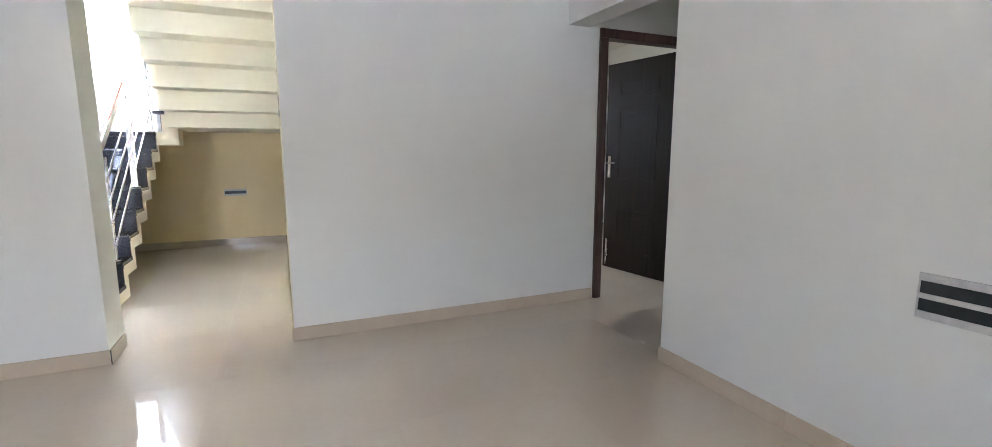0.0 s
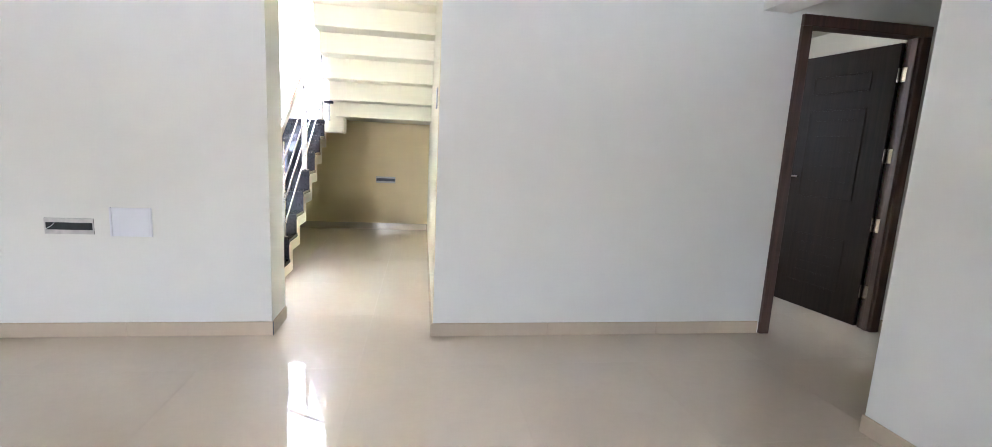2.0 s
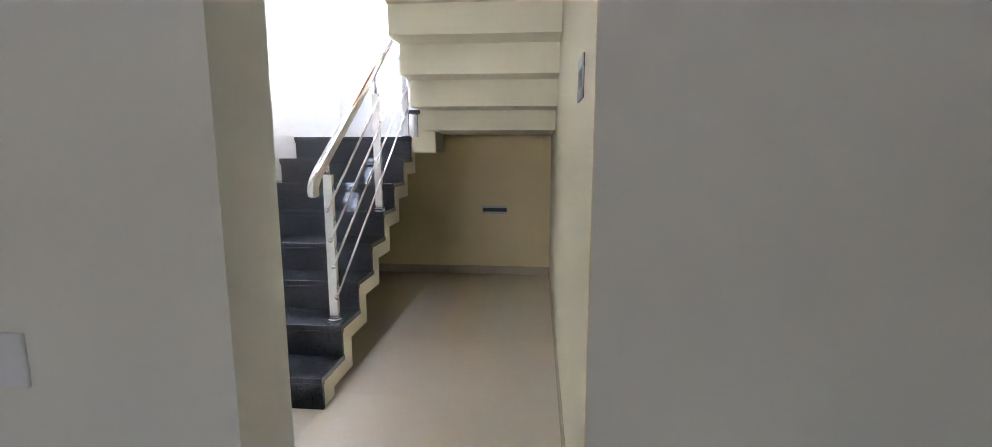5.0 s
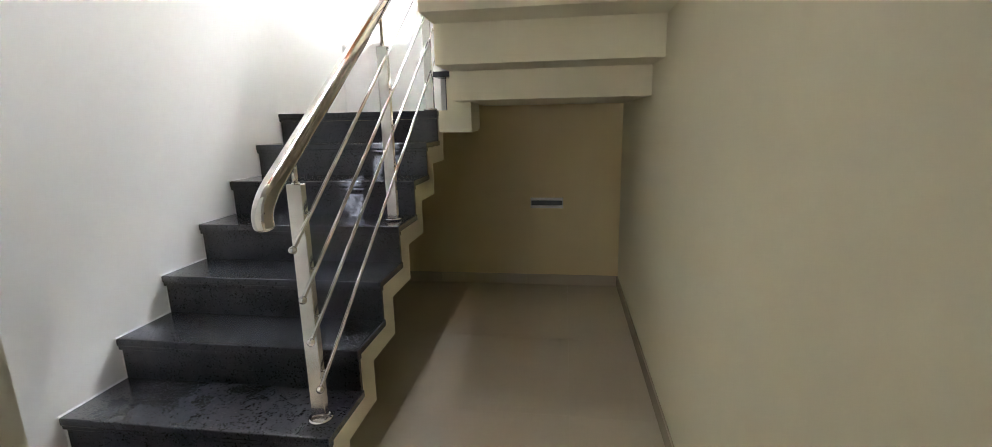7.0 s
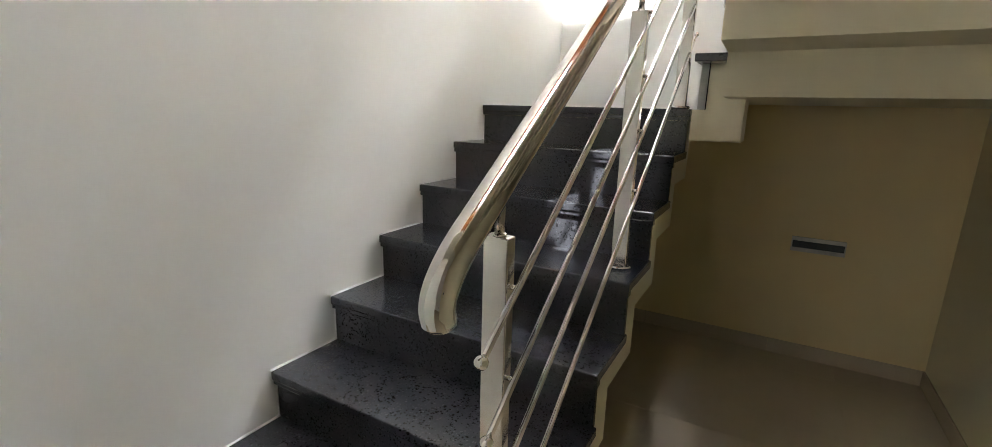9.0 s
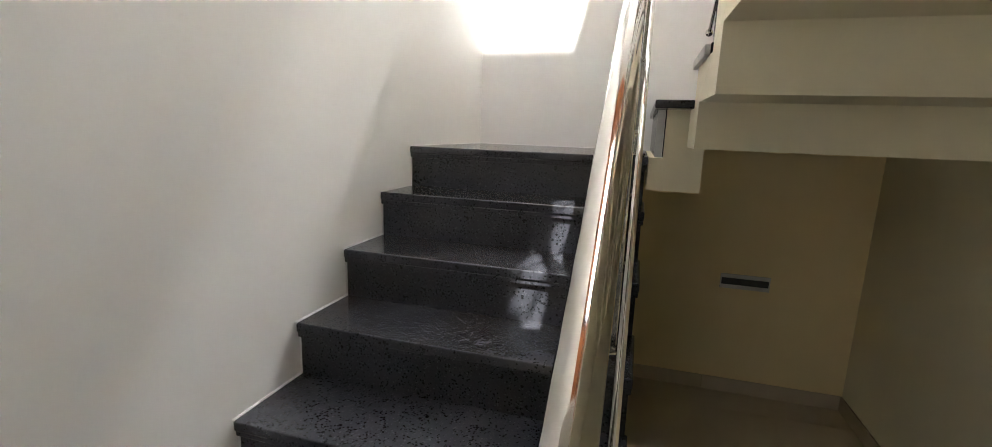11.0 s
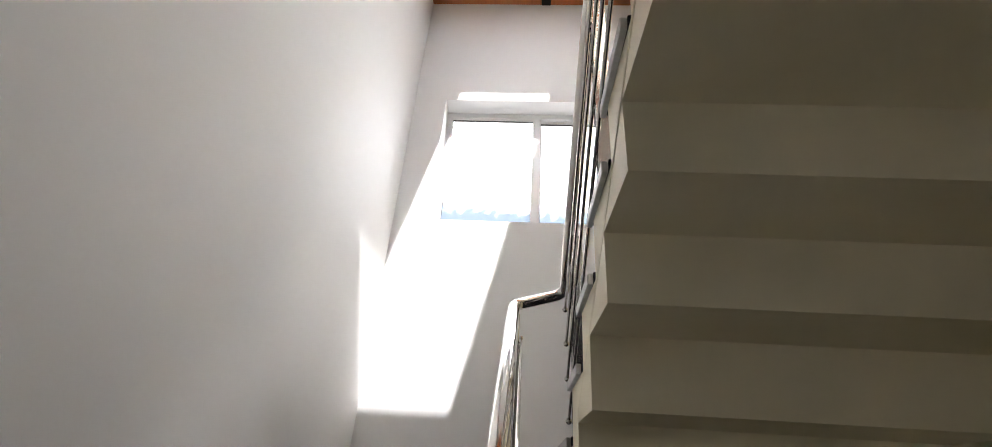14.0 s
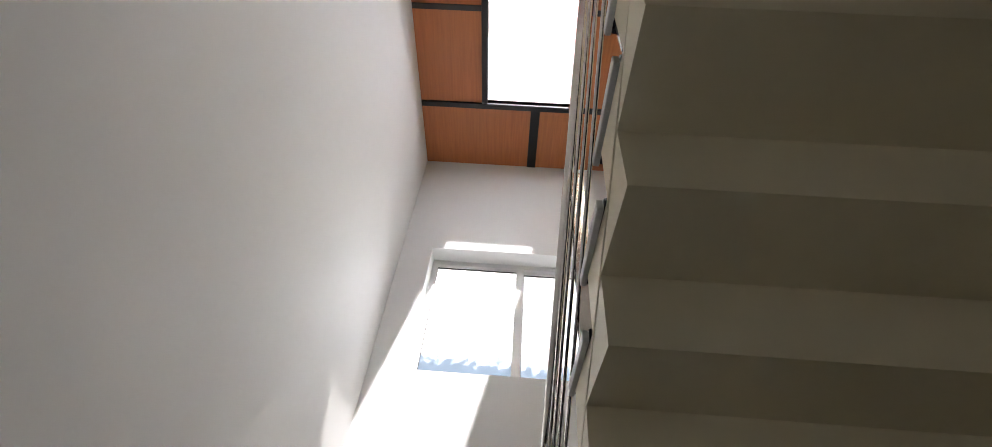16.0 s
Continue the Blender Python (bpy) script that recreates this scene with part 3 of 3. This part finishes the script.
def panelled_leaf(t, hinge, way, width, height, at_jamb=0):
    """A leaf that stands open: hinge and the direction of its width on the floor; pressed panels on the face."""
    u = Vector((way[0], way[1], 0)).normalized()
    n = Vector((u.y, -u.x, 0))
    m = Matrix(((u.x, n.x, 0, hinge[0]), (u.y, n.y, 0, hinge[1]), (0, 0, 1, 0.008), (0, 0, 0, 1)))

    def add(name, bm, material, parent, label=""):
        bm.transform(m)
        bmesh.ops.recalc_face_normals(bm, faces=bm.faces)
        return part(name, bm, material, parent, label)

    leaf = add("leaf", soft_box(0, width, -0.017, 0.017, 0, height, 0.003), DOORWOOD, t, "dark brown pressed door leaf standing open")
    for side in (-1, 1):
        for x0, x1, z0, z1 in ((0.17, width - 0.17, 0.92, 1.62), (0.17, width - 0.17, 0.2, 0.62), (0.17, width - 0.17, 1.74, 1.88)):
            for c in ((x0, x1, z0, z0 + 0.012), (x0, x1, z1 - 0.012, z1), (x0, x0 + 0.012, z0, z1), (x1 - 0.012, x1, z0, z1)):
                bm = soft_box(c[0], c[1], side * 0.017 - 0.003, side * 0.017 + 0.003, c[2], c[3], 0.0015)
                add("moulding", bm, DOORWOOD, leaf)
        for z in (0.3, 0.38, 0.46, 0.54, 1.05, 1.17, 1.29, 1.41, 1.53):
            add("moulding", soft_box(0.24, width - 0.24, side * 0.017 - 0.002, side * 0.017 + 0.002, z, z + 0.01, 0.001), DOORWOOD, leaf)
        lock = add("lock_plate", soft_box(width - 0.075, width - 0.035, min(0, side * 0.024), max(0, side * 0.024), 0.93, 1.15, 0.004), CHROME, leaf, "satin chrome lock plate")
        add("lever", tube(fillet([(width - 0.055, side * 0.02, 1.08), (width - 0.055, side * 0.06, 1.08), (width - 0.18, side * 0.06, 1.08)], 0.02, 5), 0.009, 12), CHROME, lock)
    add("tower_bolt", soft_box(width - 0.07, width - 0.04, -0.03, -0.0165, 0.12, 0.30, 0.004), CHROME, leaf, "small chrome bolt")
    add("bolt_rod", tube([(width - 0.055, -0.033, 0.03), (width - 0.055, -0.033, 0.26)], 0.006, 10), CHROME, leaf)
    add("tower_bolt", soft_box(width - 0.07, width - 0.04, 0.0165, 0.03, 0.12, 0.30, 0.004), CHROME, leaf, "small chrome bolt")
    for z in (0.22, 0.72, 1.22, 1.78):
        if at_jamb:
            part("jamb_hinge", soft_box(at_jamb - 0.004, at_jamb - 0.0003, hinge[1] - 0.054, hinge[1] - 0.011, z + 0.008, z + 0.108, 0.001), CHROME, t, "steel butt hinge")
        hinge_plate = add("hinge", soft_box(-0.005, 0.0, -0.0165, 0.0165, z, z + 0.1, 0.001), CHROME, leaf, "steel butt hinge")
        add("knuckle", tube([(-0.006, 0.02, z), (-0.006, 0.02, z + 0.1)], 0.006, 12), CHROME, hinge_plate)


d = thing("door_1", (3.42, 3.07, 0), "dark brown panelled bedroom door standing open inwards", "door", kind="structure")
door_frame(d, 2.934, 3.90, 2.995, 3.105, 2.14, 0.07)
panelled_leaf(d, (3.822, 3.115), (-0.15, 0.985), 0.80, 2.045, 3.83)
d = thing("door_2", (-2.45, 3.1, 0), "dark brown wooden door frame of an open doorway", "door", kind="structure")
door_frame(d, -3.01, -1.97, 3.045, 3.15, 2.14, 0.06)


# ---- electrical boxes ----
def box_plate(name, at, u, n, w, h, rows, label, cover=False, low=None, film=False):
    """A flat metal box front with dark rows painted for its shaded inside; u: along the wall, n: out of the wall."""
    t = thing(name, at, label, "switch box", group="wall boxes")
    u, n, c = Vector(u), Vector(n), Vector(at)
    m = Matrix(((u.x, n.x, 0, c.x), (u.y, n.y, 0, c.y), (0, 0, 1, c.z), (0, 0, 0, 1)))

    def add(nm, bm, material, label=""):
        bm.transform(m)
        bmesh.ops.recalc_face_normals(bm, faces=bm.faces)
        return part(nm, bm, material, t, label)

    if cover:
        add("cover_plate", soft_box(-w / 2 + 0.012, w / 2 - 0.012, 0.0005, 0.010, -h / 2, h / 2, 0.004, 3), PLASTIC)
        for s in (-1, 1):
            add("side_rib", soft_box(s * (w / 2 - 0.006) - 0.006, s * (w / 2 - 0.006) + 0.006, 0.0005, 0.0135, -h / 2 - 0.001, h / 2 + 0.001, 0.004, 3), PLASTIC)
        return
    # flat plate; dark plastic and the box's inner shade are in its colour
    add("shade_plate", boxes(bmesh.new(), (-w / 2, w / 2, 0.0005, 0.002, -h / 2, h / 2)), CAVITY)
    rim = h * 0.27 if rows == 1 else h * 0.17
    add("rim", soft_box(-w / 2, w / 2, 0.002, 0.007, h / 2 - rim, h / 2, 0.002), GALV)
    add("rim", soft_box(-w / 2, w / 2, 0.002, 0.007, -h / 2, -h / 2 + rim, 0.002), low or GALV)
    if rows == 2:
        add("rim", soft_box(-w / 2, w / 2, 0.002, 0.007, -h * 0.06, h * 0.06, 0.002), GALV)
    if film:
        add("plastic_film", tube(fillet([(-w / 2 + 0.006, 0.0035, -h / 2 + rim + 0.004), (-w * 0.36, 0.0045, 0.0), (-w * 0.30, 0.0035, h / 2 - rim - 0.004)], 0.02, 4), 0.0018, 8), PLASTIC, "crumpled edge of clear plastic film")
    for s in (-1, 1):
        add("rim", soft_box(s * (w / 2 - 0.003) - 0.003, s * (w / 2 - 0.003) + 0.003, 0.002, 0.006, -h / 2 + rim, h / 2 - rim, 0.001), GALV)


box_plate("switch_box", (0.075, BACK, 0.682), (1, 0, 0), (0, -1, 0), 0.258, 0.085, 1, "empty galvanised switch box low on the back wall")
box_plate("switch_box", (-1.382, LEFT_Y, 0.652), (1, 0, 0), (0, -1, 0), 0.246, 0.09, 1, "empty galvanised switch box in the hall wall", film=True)
box_plate("cover_plate", (-1.065, LEFT_Y, 0.682), (1, 0, 0), (0, -1, 0), 0.217, 0.165, 1, "blank white plastic cover plate on the hall wall", cover=True)
box_plate("switch_box", (2.585, 0.525, 0.728), (0, -1, 0), (-1, 0, 0), 0.27, 0.155, 2, "two-row empty galvanised switch box in the wall")
box_plate("switch_box", (ST_R, 3.375, 1.50), (0, -1, 0), (-1, 0, 0), 0.16, 0.125, 1, "mortar-smeared switch box in the corridor wall", low=SMEAR)
box_plate("switch_box", (-6.62, 6.76, 0.69), (1, 0, 0), (0, -1, 0), 0.2, 0.085, 1, "empty dark switch box in the far room")


# ---- floor tiles and skirting ----
def skirting(name, runs, label):
    t = thing(name, (runs[0][0], runs[0][2], 0), label, "skirting", kind="structure")
    for x0, x1, y0, y1 in runs:
        long_x = (x1 - x0) > (y1 - y0)
        length = (x1 - x0) if long_x else (y1 - y0)
        n = max(1, round(length / 0.8))
        for i in range(n):
            a, b = i / n * length + 0.0006, (i + 1) / n * length - 0.0006
            c = (x0 + a, x0 + b, y0, y1) if long_x else (x0, x1, y0 + a, y0 + b)
            part("tile", soft_box(*c, 0.0, 0.086, 0.002, 1), SKIRT, t)
    return t


D = 0.01
hall_skirting = skirting("baseboard", [(-1.937, LEFT_X + D - 0.005, LEFT_Y - D, LEFT_Y), (LEFT_X, LEFT_X + D, LEFT_Y, LEFT_B), (-5.0, -3.02, LEFT_Y - D, LEFT_Y)], "beige tile skirting along the hall wall")
part("open_joint", boxes(bmesh.new(), (LEFT_X + D - 0.005, LEFT_X + D - 0.001, LEFT_Y - D + 0.001, LEFT_Y - 0.001, 0.0, 0.085)), CAVITY, hall_skirting, "dark open corner joint")
skirting("baseboard", [(ST_R - D, 2.92, MID_Y - D, MID_Y), (ST_R - D, ST_R, MID_Y, BACK), (3.92, 5.6, MID_Y - D, MID_Y)], "beige tile skirting along the middle wall")
skirting("baseboard", [(ST_L, ST_R - D, BACK - D, BACK)], "beige tile skirting under the stairs")
skirting("baseboard", [(2.585 - D, 2.585, -3.6, 1.84 + D), (2.585, 2.735, 1.84, 1.84 + D)], "beige tile skirting along the free wall")
skirting("baseboard", [(-7.6, -1.68, 6.76 - D, 6.76), (-1.68 - D, -1.68, LEFT_B, 6.75)], "beige tile skirting in the far room")
skirting("baseboard", [(0.795, 5.6, 6.80, 6.81), (0.795, 0.805, 3.17, 6.8)], "beige tile skirting in the bedroom")


def floor():
    t = thing("floor", (0, 0, 0), "glossy beige vitrified tile floor", "floor", kind="structure")
    part("bed", boxes(bmesh.new(), (-7.75, 5.75, -3.75, 7.04, -0.3, -0.0006)), GROUT, t)
    s, ox, oy = 0.8, 0.245, 0.2
    me = bpy.data.meshes.new("tile")
    bm = boxes(bmesh.new(), (0.0004, s - 0.0004, 0.0004, s - 0.0004, -0.0025, 0))
    bmesh.ops.recalc_face_normals(bm, faces=bm.faces)
    bm.to_mesh(me)
    bm.free()
    me.materials.append(TILE)
    for i in range(-10, 7):
        for j in range(-5, 9):
            ob = new("tile", me)
            ob.parent = t
            ob.location = (ox + i * s, oy + j * s, 0)


floor()
